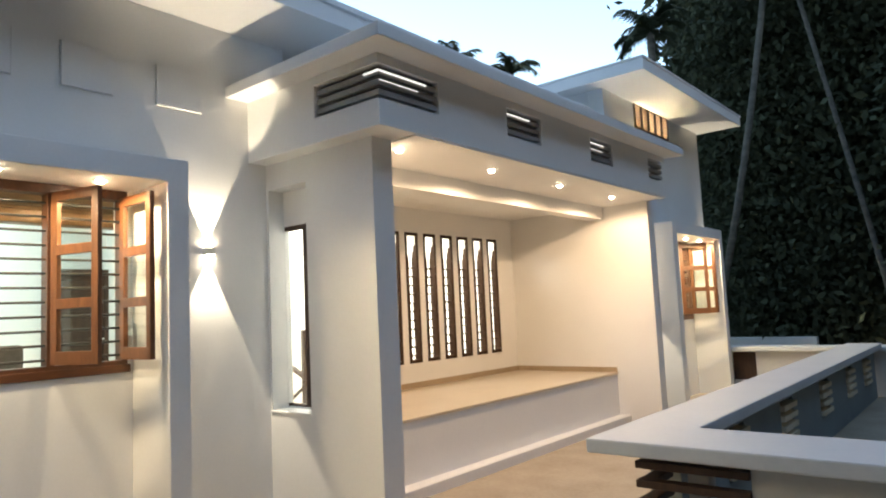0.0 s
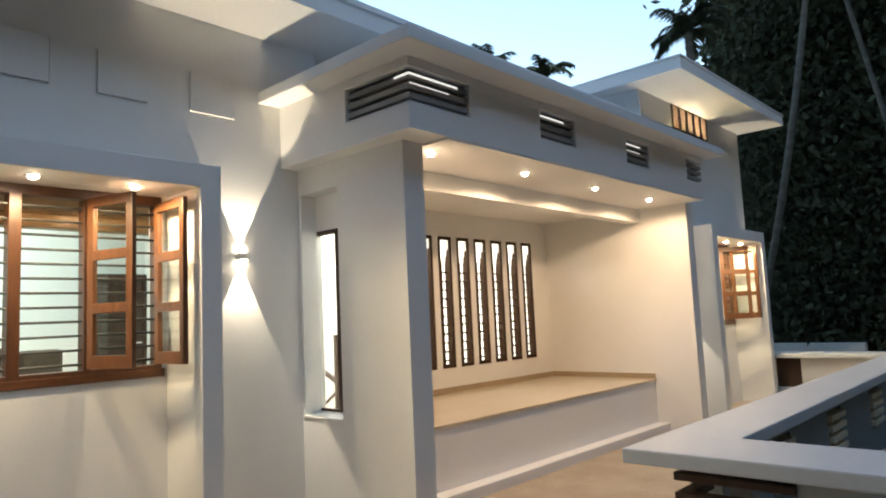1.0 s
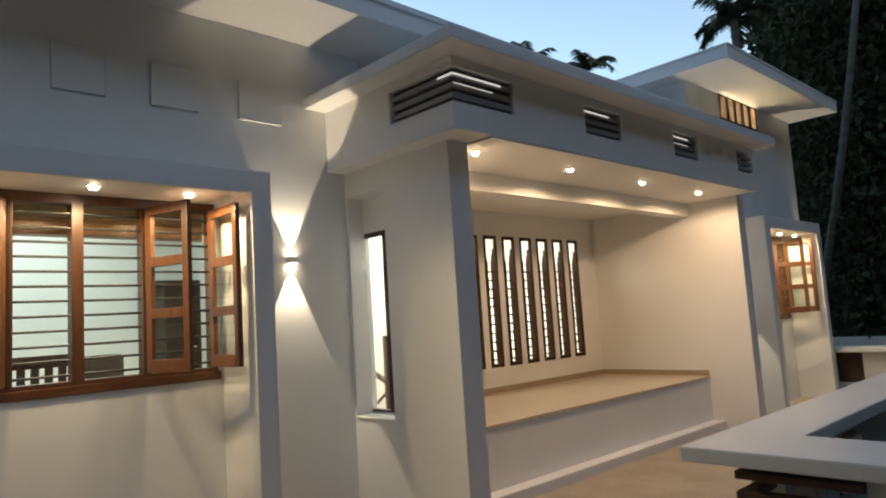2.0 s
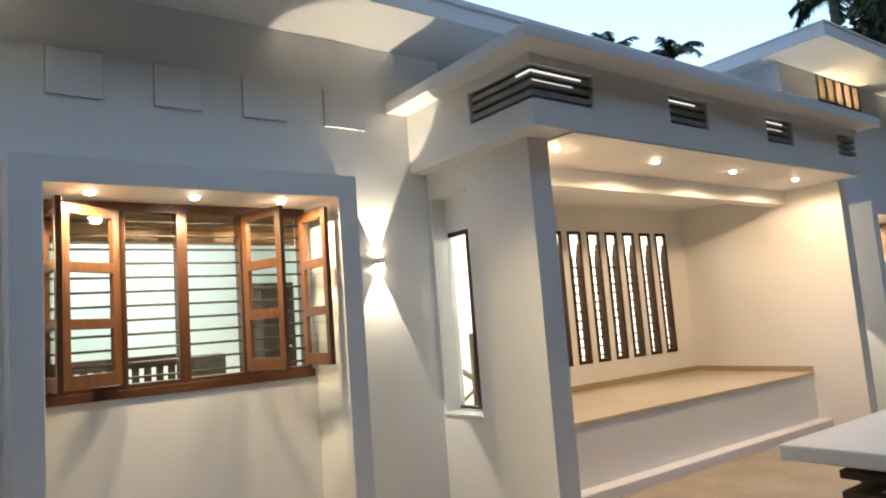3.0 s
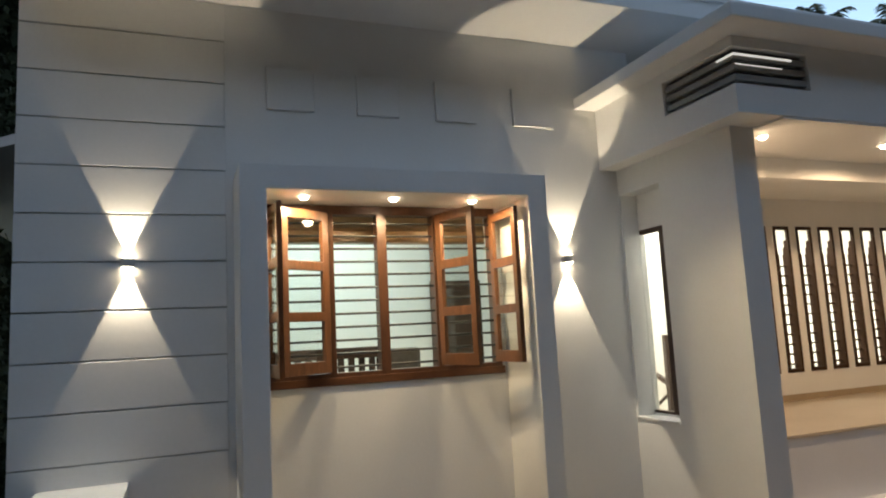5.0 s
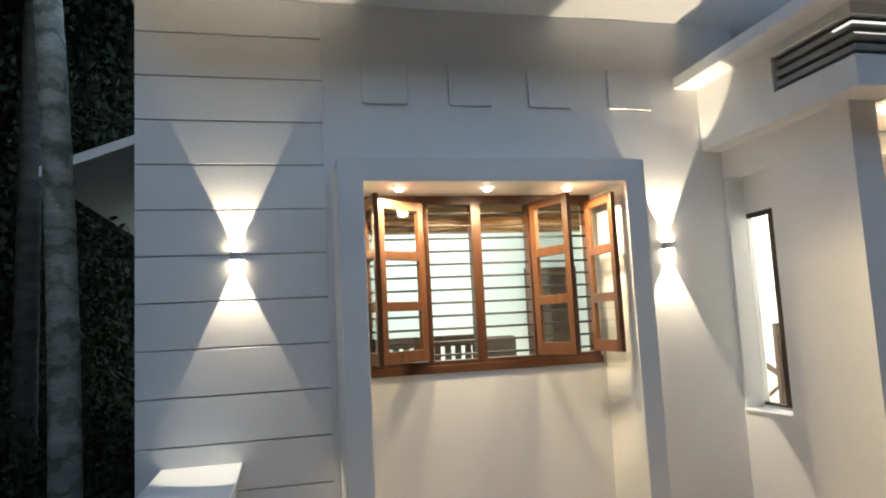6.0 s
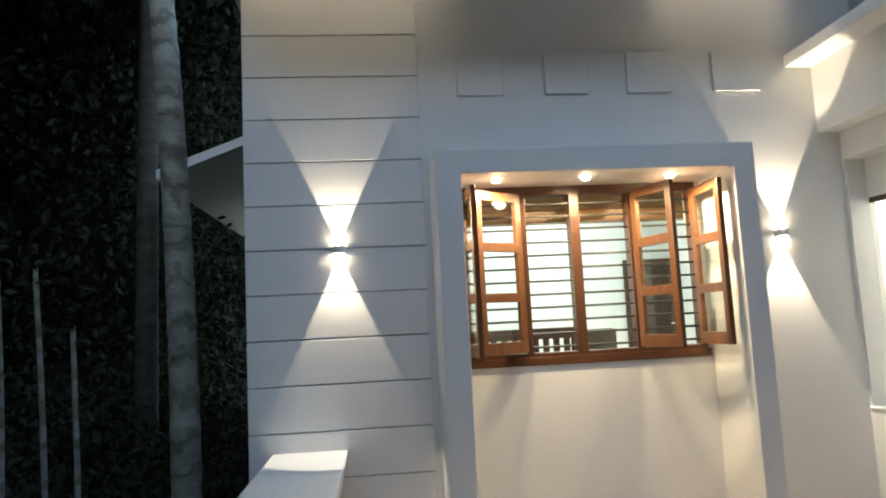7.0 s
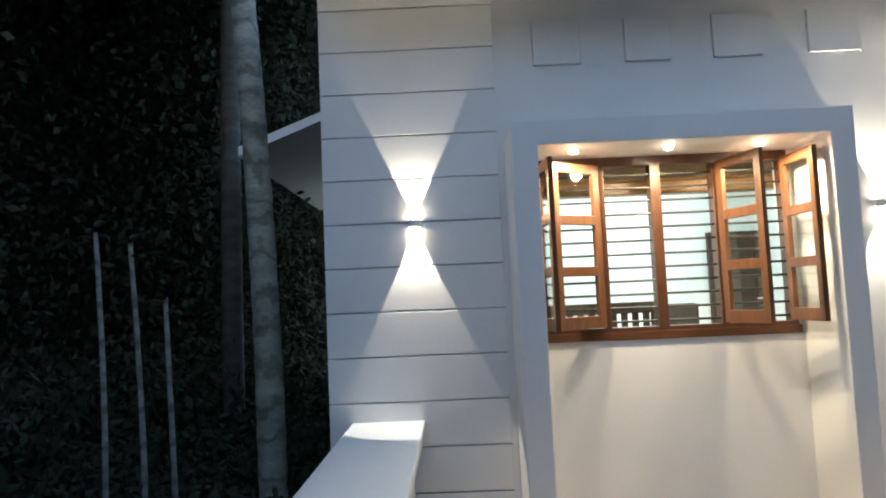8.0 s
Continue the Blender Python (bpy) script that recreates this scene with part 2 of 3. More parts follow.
structure("floor_sitout", solid([(-0.85, 0.80, 1.457, 6.4, 0.645, 0.67)], bevel=0.004), TILE, "beige polished tile floor of the raised sit-out", "floor")
structure("wall_plinth", solid([(-0.85, 0.785, 1.457, 6.4, -0.1, 0.645)], bevel=0.006), PAINT, "white plastered plinth under the sit-out floor")
structure("kerb_plinth", solid([(0.785, 0.95, 1.457, 6.4, -0.1, 0.10)], bevel=0.01), PAINT, "low white kerb along the foot of the plinth", "kerb")
PY = [3.60 + 0.356 * i for i in range(7)]
structure("wall_sitout_back", solid([(-0.948, -0.85, 2.3, 6.4, -0.1, 3.0)], [(-1.1, -0.8, y + 0.02, y + 0.22, 1.0, 2.64) for y in PY] + [(-1.1, -0.875, y + 0.02, y + 0.335, 1.0, 2.64) for y in PY], 0.004), PAINT,
          "white back wall of the sit-out with seven tall slots")
structure("wall_sitout_inner", solid([(-1.0, 0.42, 2.2, 2.3, -0.1, 3.0), (0.32, 0.42, 1.457, 2.2, -0.1, 3.0)]), PAINT, "plain inner wall beside the stair")
structure("wall_sitout_end", solid([(-1.0, 1.387, 6.4, 6.6, -0.1, 3.0)], bevel=0.008), PAINT, "white end wall of the sit-out")
structure("baseboard_back", solid([(-0.85, -0.838, 2.3, 6.388, 0.67, 0.74)], bevel=0.003), SKIRT, "beige tile skirting along the back wall", "skirting")
structure("baseboard_end", solid([(-0.85, 0.79, 6.388, 6.4, 0.67, 0.74)], bevel=0.003), SKIRT, "beige tile skirting along the end wall", "skirting")

# wing
WX, WY = 0.76, 9.57
structure("wall_wing", solid([(0.54, WX, 6.6, 10.5, -0.1, 4.765)], [(0.4, 0.9, WIN[0] + WY, WIN[1] + WY, WIN[2], WIN[3]), (0.4, 0.9, 7.65, 9.04, 4.375, 4.755)]), PAINT,
          "white wing wall with a window and a slotted opening")
structure("wall_wing_side", solid([(-5, 0.54, 6.6, 6.8, -0.1, 4.765), (-5, 0.54, 10.3, 10.5, -0.1, 4.765)]), PAINT, "white side walls of the wing")
structure("roof_wing", solid([(-5, 1.535, 6.27, 10.62, 4.765, 4.93), (-5, 1.55, 6.255, 10.635, 4.93, 4.96)], bevel=0.008), PAINT, "flat white concrete roof slab over the wing", "roof")

# rooms behind
structure("wall_room_back", solid([(-3.4, -3.2, -3.23, 1.3, 0.4, 4.1)], bevel=0), ROOM, "white wall inside the front room")
structure("wall_room_side", solid([(-3.2, -0.22, 1.24, 1.44, 0.4, 4.1)], bevel=0), ROOM, "white partition inside the house")
structure("floor_room", solid([(-4.6, -0.22, -3.23, 1.24, 0.5, 0.64)], bevel=0), TILE, "beige tiled floor of the front room", "floor")
structure("ceiling_room", solid([(-3.2, -0.22, -3.23, 1.24, 3.42, 3.5)], bevel=0), ROOM, "white ceiling of the front room", "ceiling")
structure("wall_stair_back", solid([(-4.6, -4.4, 1.44, 6.6, 0.4, 3.4)], bevel=0), ROOM, "white wall inside the stair hall")
structure("floor_stair", solid([(-4.6, -1.0, 1.44, 6.6, 0.5, 0.64), (-1.0, 0.32, 1.457, 2.2, 0.5, 0.64)], bevel=0), TILE, "beige tiled floor of the stair hall", "floor")
structure("ceiling_stair", solid([(-4.6, -1.0, 1.44, 6.6, 3.3, 3.4), (-1.0, 0.32, 1.457, 2.2, 3.1, 3.2)], bevel=0), ROOM, "white ceiling of the stair hall", "ceiling")
structure("wall_wing_room", solid([(-2.2, -2.0, 6.8, 10.3, 0.4, 4.6), (-2.0, 0.54, 6.8, 10.3, 0.5, 0.64), (-2.0, 0.54, 6.8, 10.3, 3.5, 3.6)], bevel=0), ROOM, "plain walls inside the wing room")


# ---- window portals and windows ----
def portal(name, m):
    root = empty(name, m, "white box frame projecting around a window", "window surround", "window surrounds", "structure")
    part("surround", solid([(0, 0.541, -2.09, 0.178, -0.1, 2.80)], [(-0.1, 0.6, -1.915, 0.018, -0.2, 2.63)], 0.008), PAINT, root)
    return root


portal("window_surround", Matrix())
portal("window_surround", pose(WX, WY, 0))


def leaf(parent, hinge, tip, mats, z0=1.383, z1=2.565):
    """A glazed casement leaf from its hinge to its tip in plan, with three panes."""
    w, h, t = 0.44, z1 - z0, 0.036
    s, r = 0.06, 0.068
    zs = [0, h * 0.345, h * 0.655, h]
    cuts = []
    for a, b, lo, hi in ((zs[0], zs[1], r + 0.02, r / 2), (zs[1], zs[2], r / 2, r / 2), (zs[2], zs[3], r / 2, r)):
        cuts.append((-1, 1, s, w - s, a + lo, b - hi))
    d = Vector((tip[0] - hinge[0], tip[1] - hinge[1]))
    m = pose(hinge[0], hinge[1], z0, 0, 0, math.degrees(math.atan2(d.y, d.x)) - 90)
    ob = part("shutter", solid([(-t / 2, t / 2, 0, w, 0, h)], cuts, 0.004), mats, parent, "open glazed teak casement leaf")
    ob.matrix_local = m
    for c in cuts:
        g = part("pane", solid([(-0.003, 0.003, c[2] - 0.005, c[3] + 0.005, c[4] - 0.005, c[5] + 0.005)], bevel=0), GLASS, ob, "clear glass pane")
        g.visible_shadow = False
    return ob


def casement(name, m, label):
    root = empty(name, m, label, "window", "", "structure")
    y0, y1, z0, z1 = WIN
    mid = (y0 + y1) / 2
    part("window_frame", solid([(-0.10, 0.010, y0, y1, z0 + 0.04, z1 + 0.03)],
         [(-0.2, 0.2, a, b, z0 + 0.09, z1 - 0.04) for a, b in ((y0 + 0.05, mid - 0.45), (mid - 0.40, mid - 0.06), (mid + 0.015, mid + 0.40), (mid + 0.45, y1 - 0.045))], 0.005), TEAK_D, root)
    part("window_sill", solid([(-0.02, 0.014, y0 - 0.02, y1 + 0.02, z0, z0 + 0.06)], bevel=0.006), TEAK_H, root, "projecting teak sill")
    bar = None
    for i in range(12):
        z = z0 + 0.13 + 0.0985 * i
        if bar is None:
            bar = part("bar", tube([(-0.03, y0 + 0.04, 0), (-0.03, y1 - 0.04, 0)], [0.009] * 2, 8), STEEL, root, "dark horizontal steel bar", True)
            bar.location.z = z
        else:
            o = bar.copy()
            scene.collection.objects.link(o)
            o.location.z = z
    leaf(root, (0.034, y0 + 0.06), (0.48, y0 + 0.09), TEAK)
    leaf(root, (0.034, mid - 0.455), (0.27, mid - 0.85), TEAK)
    leaf(root, (0.034, mid + 0.425), (0.45, mid + 0.558), TEAK)
    leaf(root, (0.034, y1 - 0.055), (0.48, y1 - 0.045), TEAK)
    return root


casement("window_1", Matrix(), "open teak casement window with steel bars")
casement("window_2", pose(WX, WY, 0), "open teak casement window on the wing")


# ---- decorative squares over the window ----
def raised_square(y0, y1):
    return tagged(bm_object("raised_square", solid([(-0.008, 0.020, y0, y1, 3.355, 3.68)], bevel=0.004), PAINT), "white plaster square set in a grooved recess", "wall ornament", "row of raised squares")


for y0, y1 in SQUARES:
    raised_square(y0, y1)


# ---- lamps ----
def wall_lamp(x, y, z=2.2, watts=46, degrees=52):
    root = empty("wall_lamp", pose(x, y, z), "small up-and-down metal wall lamp, lit", "wall lamp", "wall lamps")
    part("body", tube([(0.045, 0, -0.03), (0.045, 0, 0.03)], [0.042] * 2, 20), LAMPMETAL, root)
    part("bracket", solid([(0, 0.03, -0.045, 0.045, -0.02, 0.02)], bevel=0.004), LAMPMETAL, root)
    for sgn in (1, -1):
        part("lens", tube([(0.045, 0, sgn * 0.0302), (0.045, 0, sgn * 0.034)], [0.034] * 2, 20), LAMPGLOW, root, "glowing lens")
        spot("beam", (x + 0.045, y, z + sgn * 0.04), (x + 0.05, y, z + sgn * 2), watts, degrees, 0.12, 0.010, SOFTWHITE)


wall_lamp(0, 0.642)
wall_lamp(0, -2.775)
wall_lamp(WX, 7.05)
wall_lamp(WX, 10.44, 2.2, 52, 34)


def downlight(x, y, z, watts, color=WARM, degrees=174):
    root = empty("downlight", pose(x, y, z), "small round recessed ceiling spotlight, lit", "ceiling light", "recessed spotlights")
    bm = tube([(0, 0, 0.0), (0, 0, -0.006)], [0.052, 0.048], 24)
    part("trim", bm, TRIMWHITE, root, "white trim ring")
    part("lens", tube([(0, 0, -0.0065), (0, 0, -0.016), (0, 0, -0.025), (0, 0, -0.028)], [0.030, 0.029, 0.020, 0.008], 20), BULB, root, "glowing lens")
    spot("downlight_beam", (x, y, z - 0.032), (x, y, z - 1), watts, degrees, 0.3, 0.045, color)


for y in (-1.638, -0.983, -0.353):
    downlight(0.325, y, 2.63, 35)
    downlight(0.325 + WX, y + WY, 2.62, 32)
for i in range(4):
    downlight(1.24, 1.68 + 1.323 * i, 2.985, 34, AMBER)


# ---- louvres in the vent band ----
def louvre(name, boxes, lit, label):
    """Three slats, with a light profile on the front of the upper ones; lit gives the profile's boxes in plan, slat by slat from the top."""
    root = empty(name, Matrix(), label, "louvre", "louvred vents in the beam", "structure")
    for i, z in enumerate((3.412, 3.337, 3.262)):
        sl = part("slat", solid([(*b, z - 0.021, z + 0.021) for b in boxes], bevel=0.003), LOUVRE, root)
        if i < len(lit):
            part("light_profile", solid([(*b, z + 0.001 + 0.009 * i, z + 0.017) for b in lit[i]], bevel=0.002), LEDTUBE, sl, "lit white light profile")
    return root


louvre("vent_corner", [(1.575, 1.615, 1.085, 1.747), (0.912, 1.575, 1.085, 1.125)],
       [[(1.615, 1.620, 1.080, 1.62), (1.46, 1.615, 1.080, 1.085)], [(1.615, 1.620, 1.09, 1.52)]], "grey corner louvre with a lit light profile")
louvre("vent_front", [(1.575, 1.615, 2.73, 3.327)], [[(1.615, 1.620, 2.73, 3.15)]], "grey louvre with a lit light profile")
louvre("vent_front", [(1.575, 1.615, 4.36, 4.904)], [[(1.615, 1.620, 4.36, 4.72)], [(1.615, 1.620, 4.36, 4.70)]], "grey louvre with two lit light profiles")
louvre("vent_end", [(1.575, 1.615, 5.93, 6.435), (1.2, 1.575, 6.395, 6.435)], [], "grey corner louvre, unlit")


# ---- slot windows of the sit-out ----
def slot_window(y):
    root = empty("slot_window", pose(-0.85, y, 0), "tall dark wooden slot window with short bars, lit from inside", "window", "row of slot windows", "structure")
    # The thinner steps above 2.34 shape in the lamp's wash on the jamb.
    part("window_frame", solid([(-0.024, 0.012, 0.0, 0.24, 0.98, 2.66), (-0.094, -0.024, 0.024, 0.216, 1.004, 2.34), (-0.078, -0.024, 0.024, 0.216, 2.34, 2.42),
                                (-0.058, -0.024, 0.024, 0.216, 2.42, 2.50)], [(-0.2, 0.1, 0.03, 0.21, 1.02, 2.62)], 0.003), DARKSLOT, root)
    part("stile", solid([(-0.09, -0.02, 0.031, 0.083, 1.021, 2.34)], bevel=0.004), DARKSLOT, root)
    g = part("pane", solid([(-0.112, -0.106, -0.01, 0.345, 0.99, 2.65)], bevel=0), GLASS, root, "clear glass pane")
    g.visible_shadow = False
    for i in range(11):
        b = part("bar", solid([(-0.078, -0.05, 0.028, 0.212, 0, 0.018)], bevel=0.002), DARKSLOT, root)
        b.location.z = 1.06 + 0.113 * i
    return root


for y in PY:
    slot_window(y)

# slit window in the niche
slit = empty("window_3", Matrix(), "tall narrow window with a dark frame in a niche", "window", "", "structure")
part("window_frame", solid([(0.005, 0.357, 1.404, 1.45, 0.846, 2.454)], [(0.025, 0.287, 1.3, 1.5, 0.872, 2.410)], 0.003), DARKWOOD, slit)
pane = part("pane", solid([(0.023, 0.289, 1.43, 1.436, 0.870, 2.412)], bevel=0), GLASS, slit, "clear glass pane")
pane.visible_shadow = False
part("window_sill", solid([(0.012, 0.56, 1.222, 1.398, 0.815, 0.834)], bevel=0.004), PAINT, slit, "thin white stone sill")

# slotted window high on the wing
high = empty("window_4", Matrix(), "row of dark wooden upright slots under the wing roof, lit warm", "window", "", "structure")
part("window_frame", solid([(0.68, WX + 0.012, 7.65, 9.04, 4.375, 4.762)], [(0.5, 1, 7.65 + 0.06 + 0.274 * i, 7.65 + 0.228 + 0.274 * i, 4.40, 4.745) for i in range(5)], 0.004), DARKWOOD, high)
# Panel added to reflect the lamp below, so the slots look bright.
structure("slot_backing", solid([(0.1, 0.2, 7.4, 9.3, 4.1, 4.76)], bevel=0), ROOM, "plain panel added behind the high slots to catch lamp light")
area("attic_light", (0.42, 8.35, 4.15), (0.42, 8.35, 5), 75, 0.2, 1.3, WARM)

# ---- grooved cladding beside the window ----
cladding = empty("cladding", Matrix(), "white grooved wall cladding in broad horizontal boards", "cladding", "", "structure")
part("backing", solid([(0, 0.004, -3.445, -2.14, 0, 4.135)], bevel=0), GROOVE, cladding, "grey groove behind the boards")
GR = [4.137] + [3.842 - 0.3258 * i for i in range(12)]
for top, low in zip(GR, GR[1:] + [0.0]):
    part("board", solid([(0.004, 0.018, -3.45, -2.14, low + 0.005, top - 0.005)], bevel=0.004), PLANK, cladding)


# ---- parapets ----
def parapet(name, wall, coping, cuts, label, paint=None):
    root = empty(name, Matrix(), label, "parapet wall", "parapets", "structure")
    part("wall", solid([wall], cuts, 0.006), paint or CEMENT, root)
    part("coping", solid(coping, bevel=0.012), COPING, root, "broad white concrete coping")
    return root


TOP = 0.83
HOLES = (2.76, 4.29, 5.93, 7.5, 8.8)
arm2 = parapet("parapet_long", (3.16, 3.36, 1.86, 9.88, -0.1, 0.745), [(3.02, 3.49, 1.29, 9.82, 0.745, TOP), (3.02, 6.7, 1.29, 1.886, 0.745, TOP)],
               [(3, 3.5, a, a + 0.47, 0.28, 0.66) for a in HOLES], "low slate-grey wall with cream slatted openings and a broad coping", SLATE)
for a in HOLES:
    for i in range(4):
        part("slat", solid([(3.12, 3.40, a, a + 0.47, 0.30 + 0.092 * i, 0.352 + 0.092 * i)], bevel=0.008), CREAM, arm2, "cream slat")
arm1 = parapet("parapet_short", (3.24, 6.6, 1.44, 1.74, -0.1, 0.745), [(3.4, 6.6, 1.5, 1.7, 0.735, 0.744)],
               [(3.0, 3.9, 1.3, 1.9, 0.26, 0.74)], "low grey wall with a slatted corner and a broad coping")
for i in range(4):
    part("slat", solid([(3.27, 3.90, 1.40, 1.48, 0.335 + 0.108 * i, 0.378 + 0.108 * i), (3.27, 3.36, 1.48, 1.74, 0.335 + 0.108 * i, 0.378 + 0.108 * i)], bevel=0.005), DARKWOOD, arm1)
part("post", solid([(3.5, 3.62, 1.60, 1.72, 0.26, 0.72)], bevel=0.005), CEMENT, arm1)
arm3 = parapet("parapet_far", (0.9, 3.9, 9.98, 10.2, -0.1, 0.70), [(0.8, 4.0, 9.83, 10.32, 0.70, 0.775)], [(1.22, 1.62, 9.9, 10.3, 0.2, 0.68)], "low cream wall with a dark opening and a broad coping")
part("hatch", solid([(1.225, 1.615, 10.05, 10.09, 0.2, 0.677)], bevel=0.004), DARKWOOD, arm3, "dark wooden hatch")
ledge = parapet("parapet_side", (0.02, 4.2, -3.19, -2.85, -0.1, 0.70), [(0.02, 4.3, -3.286, -2.757, 0.70, 0.775)], [], "low wall with a broad white coping against the house")
structure("wall_boundary", solid([(-3, 2.0, 12.9, 13.1, -0.1, 0.76)], bevel=0.01), CEMENT, "low grey boundary wall under the trees")

# lean-to roof on the side of the house
lean = bmesh.new()
for x in (-3.0, -8.0):
    for y, z in ((-3.45, 4.17), (-5.02, 3.57)):
        for d in (0.0, -0.11):
            lean.verts.new((x, y, z + d))
lean.verts.ensure_lookup_table()
for q in ((0, 2, 3, 1), (4, 5, 7, 6), (0, 4, 6, 2), (1, 3, 7, 5), (2, 6, 7, 3), (0, 1, 5, 4)):
    lean.faces.new([lean.verts[i] for i in q])
bmesh.ops.recalc_face_normals(lean, faces=lean.faces)
structure("roof_side", lean, PAINT, "sloping white lean-to roof slab on the side wall", "roof")

# ---- things inside the front room ----
pelmet = tagged(bm_object("pelmet", solid([(-0.50, -0.36, -2.0, 0.1, 2.40, 2.75), (-0.36, -0.34, -2.0, 0.1, 2.50, 2.53)], bevel=0.01), PELMET), "teak curtain pelmet inside the window", "pelmet")
pelmet["kind"] = "structure"


def settee(x, y0, y1):
    root = empty("settee", pose(x, y0, 0.64), "dark wooden settee with a slatted back", "settee")
    w = y1 - y0
    part("top_rail", solid([(-0.03, 0.03, 0, w, 0.80, 0.90)], bevel=0.01), DARKWOOD, root)
    part("lower_rail", solid([(-0.025, 0.025, 0.04, w - 0.04, 0.52, 0.57)], bevel=0.008), DARKWOOD, root)
    part("seat", solid([(-0.62, 0.0, 0.0, w, 0.36, 0.44)], bevel=0.015), CLOTH, root, "grey seat cushion")
    for y in (0.03, w - 0.03):
        part("leg", tube([(0, y, 0), (0, y, 0.82)], [0.022, 0.026], 8), DARKWOOD, root)
        part("leg", tube([(-0.58, y, 0), (-0.58, y, 0.62)], [0.022, 0.026], 8), DARKWOOD, root)
    n = int(w / 0.094)
    for i in range(1, n):
        part("back_slat", solid([(-0.012, 0.012, w * i / n - 0.029, w * i / n + 0.029, 0.55, 0.82)], bevel=0.004), DARKWOOD, root)
    return root


settee(-1.15, -2.35, -0.70)


def armchair(x, y0, y1):
    root = empty("armchair", pose(x, y0, 0.64), "dark grey upholstered armchair behind the settee", "armchair")
    w = y1 - y0
    part("backrest", solid([(-0.1, 0.0, 0, w, 0.35, 0.87)], bevel=0.04), CLOTH, root)
    part("seat", solid([(-0.62, -0.1, 0.04, w - 0.04, 0.30, 0.46)], bevel=0.03), CLOTH, root)
    for y in (0.0, w - 0.08):
        part("arm", solid([(-0.6, -0.1, y, y + 0.08, 0.1, 0.62)], bevel=0.02), DARKWOOD, root)
    for a in (-0.56, -0.06):
        for y in (0.05, w - 0.05):
            part("leg", tube([(a, y, 0), (a, y, 0.32)], [0.02, 0.025], 8), DARKWOOD, root)
    return root


armchair(-1.1, -0.66, -0.33)

door = empty("door_1", pose(-3.2, 0.55, 0.64), "dark wooden inner door with glass panels", "door", "", "structure")
part("door_frame", solid([(0, 0.06, 0, 0.72, 0, 1.66)], [(-1, 1, 0.07, 0.65, -0.1, 1.59)], 0.005), DARKWOOD, door)
part("door_leaf", solid([(0.005, 0.035, 0.07, 0.65, 0, 1.59)], [(0.02, 1, 0.16, 0.56, 0.12 + 0.37 * i, 0.42 + 0.37 * i) for i in range(4)], 0.004), DARKWOOD, door)
part("handle", tube([(0.035, 0.62, 0.85), (0.08, 0.62, 0.85), (0.08, 0.54, 0.85)], [0.01] * 3, 6), LAMPMETAL, door)

rail = empty("stair_rail", pose(-0.48, 2.0, 0.64), "dark wooden stair handrail with a newel post", "handrail")
part("newel", solid([(-0.025, 0.025, -0.025, 0.025, 0, 0.86)], bevel=0.006), DARKWOOD, rail)
part("handrail", tube([(0.0, 0, 0.385), (-0.9, 0.02, 0.75)], [0.028, 0.028], 8), DARKWOOD, rail)
part("lower_rail", tube([(0.0, 0, 0.30), (-0.24, 0.01, 0.15), (-0.5, 0.01, 0.0)], [0.016] * 3, 8), DARKWOOD, rail)


# ---- trees ----
def frond(bm, base, yaw, rise, length, rng, droop=0.9, pairs=30, wide=0.55):
    """One feathered palm leaf."""
    pts = []
    p, a = Vector(base), rise
    n = pairs
    for i in range(n + 1):
        pts.append(p.copy())
        p = p + length / n * Vector((math.cos(yaw) * math.cos(a), math.sin(yaw) * math.cos(a), math.sin(a)))
        a -= droop * 1.9 / n * (0.4 + i / n)
    side = Vector((-math.sin(yaw), math.cos(yaw), 0))
    for i in range(n):
        f = i / n
        ln = min(wide, length * 0.4) * (0.45 + 1.1 * f - 1.2 * f * f) * rng.uniform(0.8, 1.15)
        d = (pts[i + 1] - pts[i]).normalized()
        for s in (-1, 1):
            tip = pts[i] + s * side * ln * 0.75 + d * ln * 0.55 - Vector((0, 0, ln * rng.uniform(0.35, 0.75)))
            w = d * min(0.028, 0.02 * length)
            a, b = bm.verts.new(pts[i] - w), bm.verts.new(pts[i] + w)
            m1 = (pts[i] * 0.5 + tip * 0.5) + Vector((0, 0, ln * 0.08))
            c1, c2 = bm.verts.new(m1 + w), bm.verts.new(m1 - w)
            t = bm.verts.new(tip)
            bm.faces.new((a, b, c1, c2))
            bm.faces.new((c2, c1, t))
    w = side * 0.018
    for i in range(n):
        v = [bm.verts.new(q) for q in (pts[i] - w, pts[i] + w, pts[i + 1] + w, pts[i + 1] - w)]
        bm.faces.new(v)


def palm(x, y, height, radius, seed, fronds=12, length=1.9, lean=(0, 0), label="slender palm with a ringed grey trunk", bark=None, bow=2.0):
    rng = random.Random(seed)
    root = empty("palm_tree", pose(x, y, 0), label, "tree", "palms")
    n = max(10, int(height / 0.14))
    pts, rad = [], []
    for i in range(n + 1):
        f = i / n
        pts.append((lean[0] * f ** bow + 0.03 * math.sin(3 * f + seed), lean[1] * f ** bow, height * f - 0.1))
        rad.append(radius * (1.1 - 0.28 * f) * (1.0 + (0.06 if i % 2 else 0.0)))
    part("trunk", tube(pts, rad, 12), bark or SHADEBARK, root, "", True)
    bm = bmesh.new()
    for i in range(fronds):
        frond(bm, (pts[-1][0], pts[-1][1], pts[-1][2] + rng.uniform(-0.15, 0.1)), 6.283 * i / fronds + rng.uniform(-0.25, 0.25), rng.uniform(0.1, 1.25), length * rng.uniform(0.8, 1.15), rng, rng.uniform(0.7, 1.2))
    part("crown", bm, LEAF, root, "dark feathered palm crown")
    return root


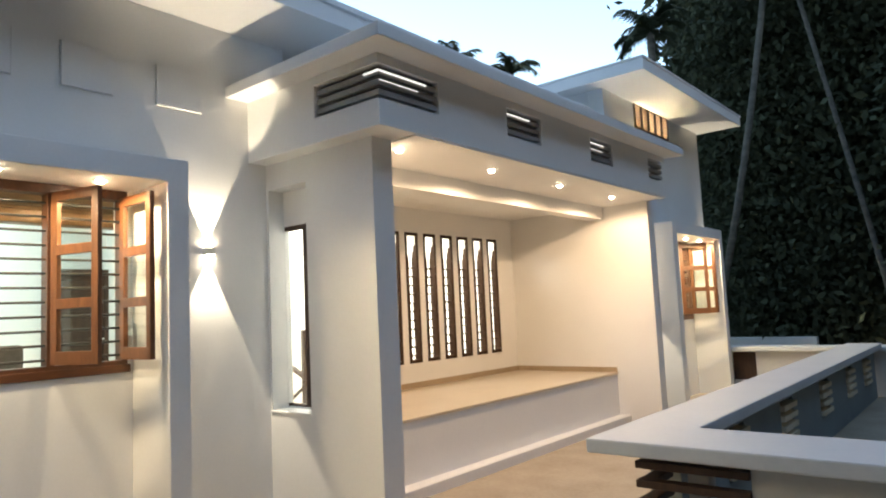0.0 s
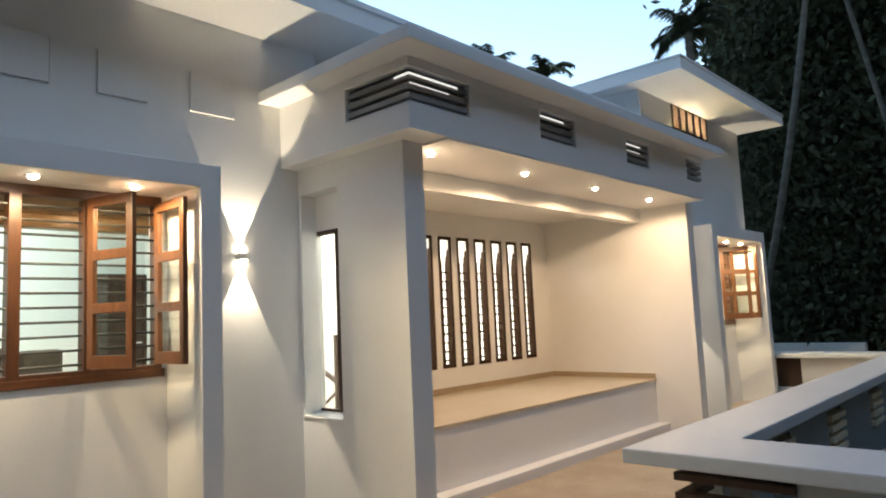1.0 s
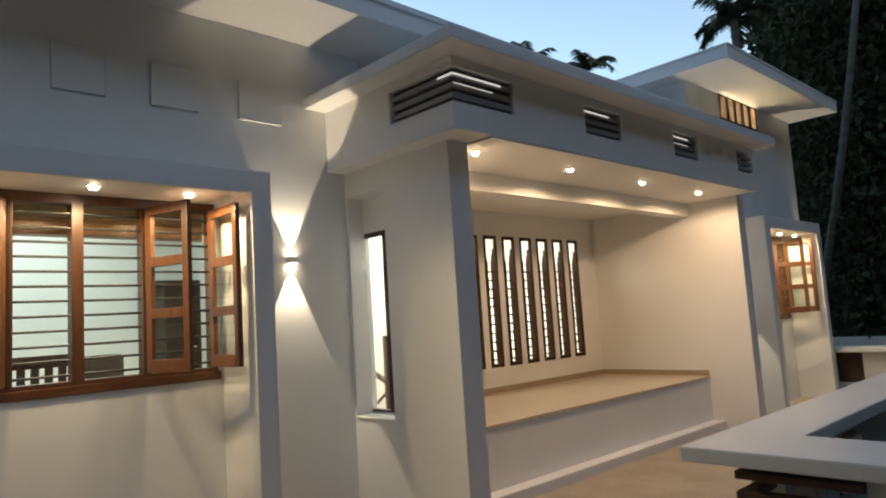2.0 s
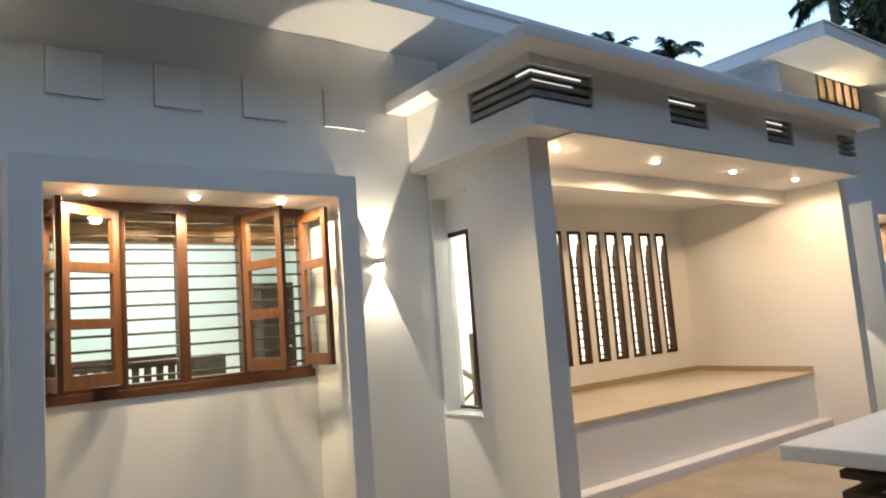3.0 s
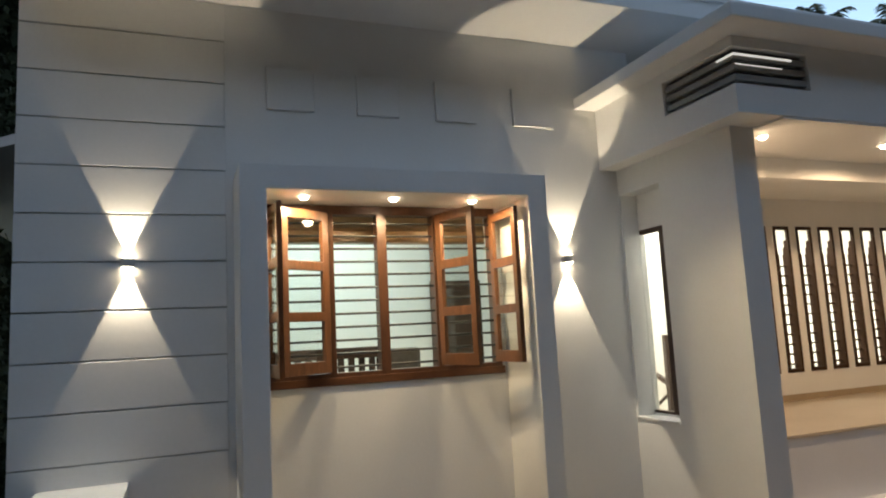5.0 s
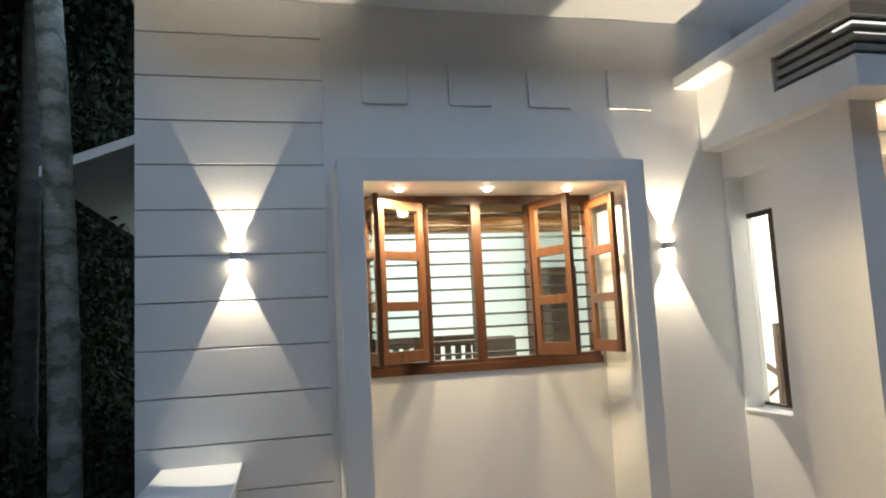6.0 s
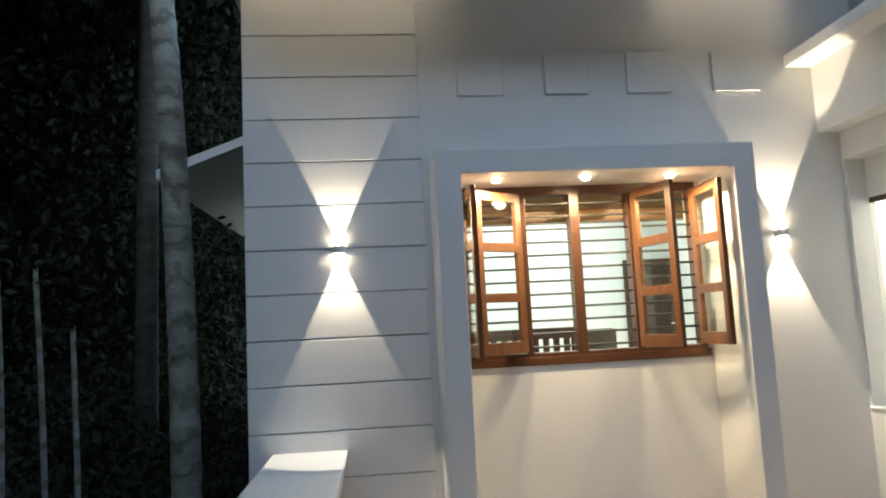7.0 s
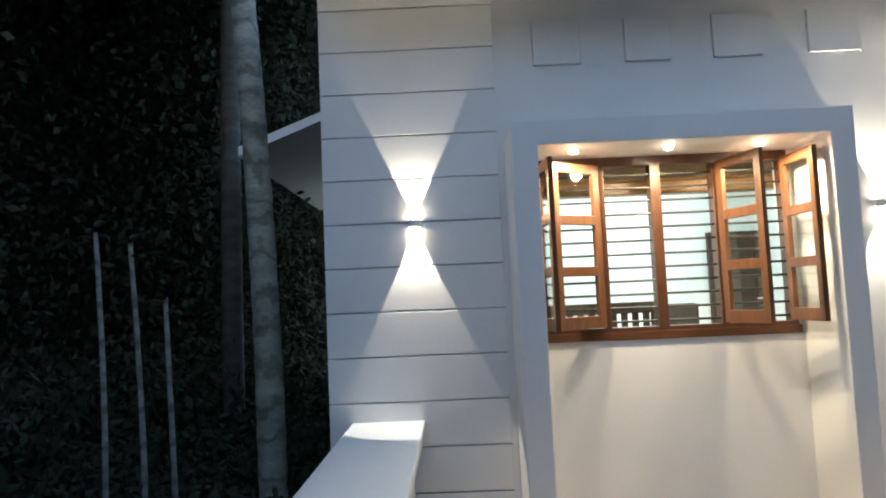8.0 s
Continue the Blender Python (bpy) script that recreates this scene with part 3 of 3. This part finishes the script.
palm(-0.67, -4.05, 8.75, 0.107, 1, 12, 2.0, (-0.22, -0.72), bark=BARK)
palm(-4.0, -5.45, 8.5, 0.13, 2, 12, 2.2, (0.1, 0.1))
# Heights stop where house light fades on the trunks; the small crowns are made up.
for k, (xx, yy, hh) in enumerate(((-0.46, -5.345, 2.4), (-0.46, -5.03, 2.3), (-0.51, -4.80, 1.85))):
    palm(xx, yy, hh, 0.022, 10 + k, 4, 0.16, (0.05 * (k % 2), -0.05), "thin pale palm cut short where the house light fades", BARK)
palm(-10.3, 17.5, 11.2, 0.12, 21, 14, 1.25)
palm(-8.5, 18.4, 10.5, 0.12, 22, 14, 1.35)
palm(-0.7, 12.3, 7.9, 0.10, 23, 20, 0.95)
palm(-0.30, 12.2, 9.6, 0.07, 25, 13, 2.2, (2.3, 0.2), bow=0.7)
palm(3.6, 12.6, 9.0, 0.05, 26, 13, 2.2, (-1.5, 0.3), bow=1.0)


def woods(name, boxes, count, seed, label, size=(0.2, 0.45)):
    """A dense mass of leaves in clumps, in boxes of x0, x1, y0, y1, z0, z1."""
    rng = np.random.default_rng(seed)
    out = []
    per = 26
    for bx in boxes:
        n = count // len(boxes) // per
        o = rng.uniform((bx[0], bx[2], bx[4]), (bx[1], bx[3], bx[5]), (n, 1, 3))
        p = (o + rng.normal(0, 1, (n, per, 3)) * rng.uniform(0.35, 0.8, (n, 1, 1)) * (1, 1, 0.7 if bx[5] > 0.2 else 0.12)).reshape(-1, 3)
        p[:, 2] = np.abs(p[:, 2])
        d = rng.normal(0, 1, p.shape) + (0, 0, -0.5)
        d /= np.linalg.norm(d, axis=1, keepdims=True)
        u = np.cross(d, rng.normal(0, 1, p.shape))
        u /= np.linalg.norm(u, axis=1, keepdims=True)
        ln = rng.uniform(*size, (len(p), 1))
        w = ln * rng.uniform(0.18, 0.3, (len(p), 1))
        out.append(np.stack([p, p + d * ln * 0.5 + u * w, p + d * ln, p + d * ln * 0.5 - u * w], 1).reshape(-1, 3))
    verts = np.concatenate(out)
    faces = np.arange(len(verts)).reshape(-1, 4)
    me = bpy.data.meshes.new(name)
    me.from_pydata(verts.tolist(), [], faces.tolist())
    me.materials.append(LEAF)
    return tagged(new(name, me), label, "trees", kind="stuff")


# The last box stands out of view and helps block the low sky.
woods("woods_east", [(-0.7, 5, 14.4, 18, 0, 10), (4, 13, 12, 18, 0, 11), (-0.1, 12, 18, 22, 0, 13), (10, 15, 2, 12, 0, 10)], 300000, 5, "dark dense trees beyond the boundary wall", (0.13, 0.27))
woods("woods_far_east", [(-0.5, 16, 24, 30, 0, 17), (15, 22, 4, 24, 0, 14), (-7, -0.5, 24, 30, 0, 7.5), (-3.8, 0, 24, 28, 5, 15), (-3.6, 0, 28, 31, 5, 16)], 190000, 31, "dark dense far trees behind the wing", (0.45, 0.9))
woods("woods_west", [(-12, -6.2, -10, -5.6, 0, 9), (-14, -8, -14, -6, 0, 12), (-7, 2, -14, -9, 0, 11), (-20, -12, -10, -3.6, 0, 11)], 330000, 6, "dark dense trees beside the house", (0.1, 0.22))
woods("woods_far_west", [(-26, -15, -20, -4, 0, 15), (-15, -4, -20, -14.5, 0, 14)], 75000, 21, "dark dense far trees behind the side garden", (0.3, 0.65))
# Canopy added overhead to block the sky above the west trees.
woods("sky_block_west", [(-9, 2, -12, -5, 7.5, 11), (-10, -3, -8, -4.4, 8, 11)], 60000, 12, "leaf canopy added to keep sky light off the west trees", (0.2, 0.45))
woods("undergrowth", [(-8, -3.2, -9.5, -5.2, 0, 0.3), (-3, 1.5, -9.5, -7.2, 0, 0.3)], 40000, 7, "dark low plants under the palms", (0.08, 0.18))
# Leaf layer added so that the pale ground here stays dark.
woods("ground_cover", [(-4, 1.0, -8, -4.3, 0, 0.05), (-5, -0.5, -6, -4.2, 0, 0.03), (-9, -4, -6, -4.2, 0, 0.05)], 110000, 9, "dark low leaves added to hide the pale ground beside the house", (0.06, 0.14))
# Never in view: added to cut low sky light under the roof overhang.
woods("sky_block_south", [(9.5, 14, -14, 4, 0, 9.5), (2, 12, -15, -10, 0, 9)], 120000, 8, "unseen trees added behind the camera to block the low sky", (0.3, 0.6))
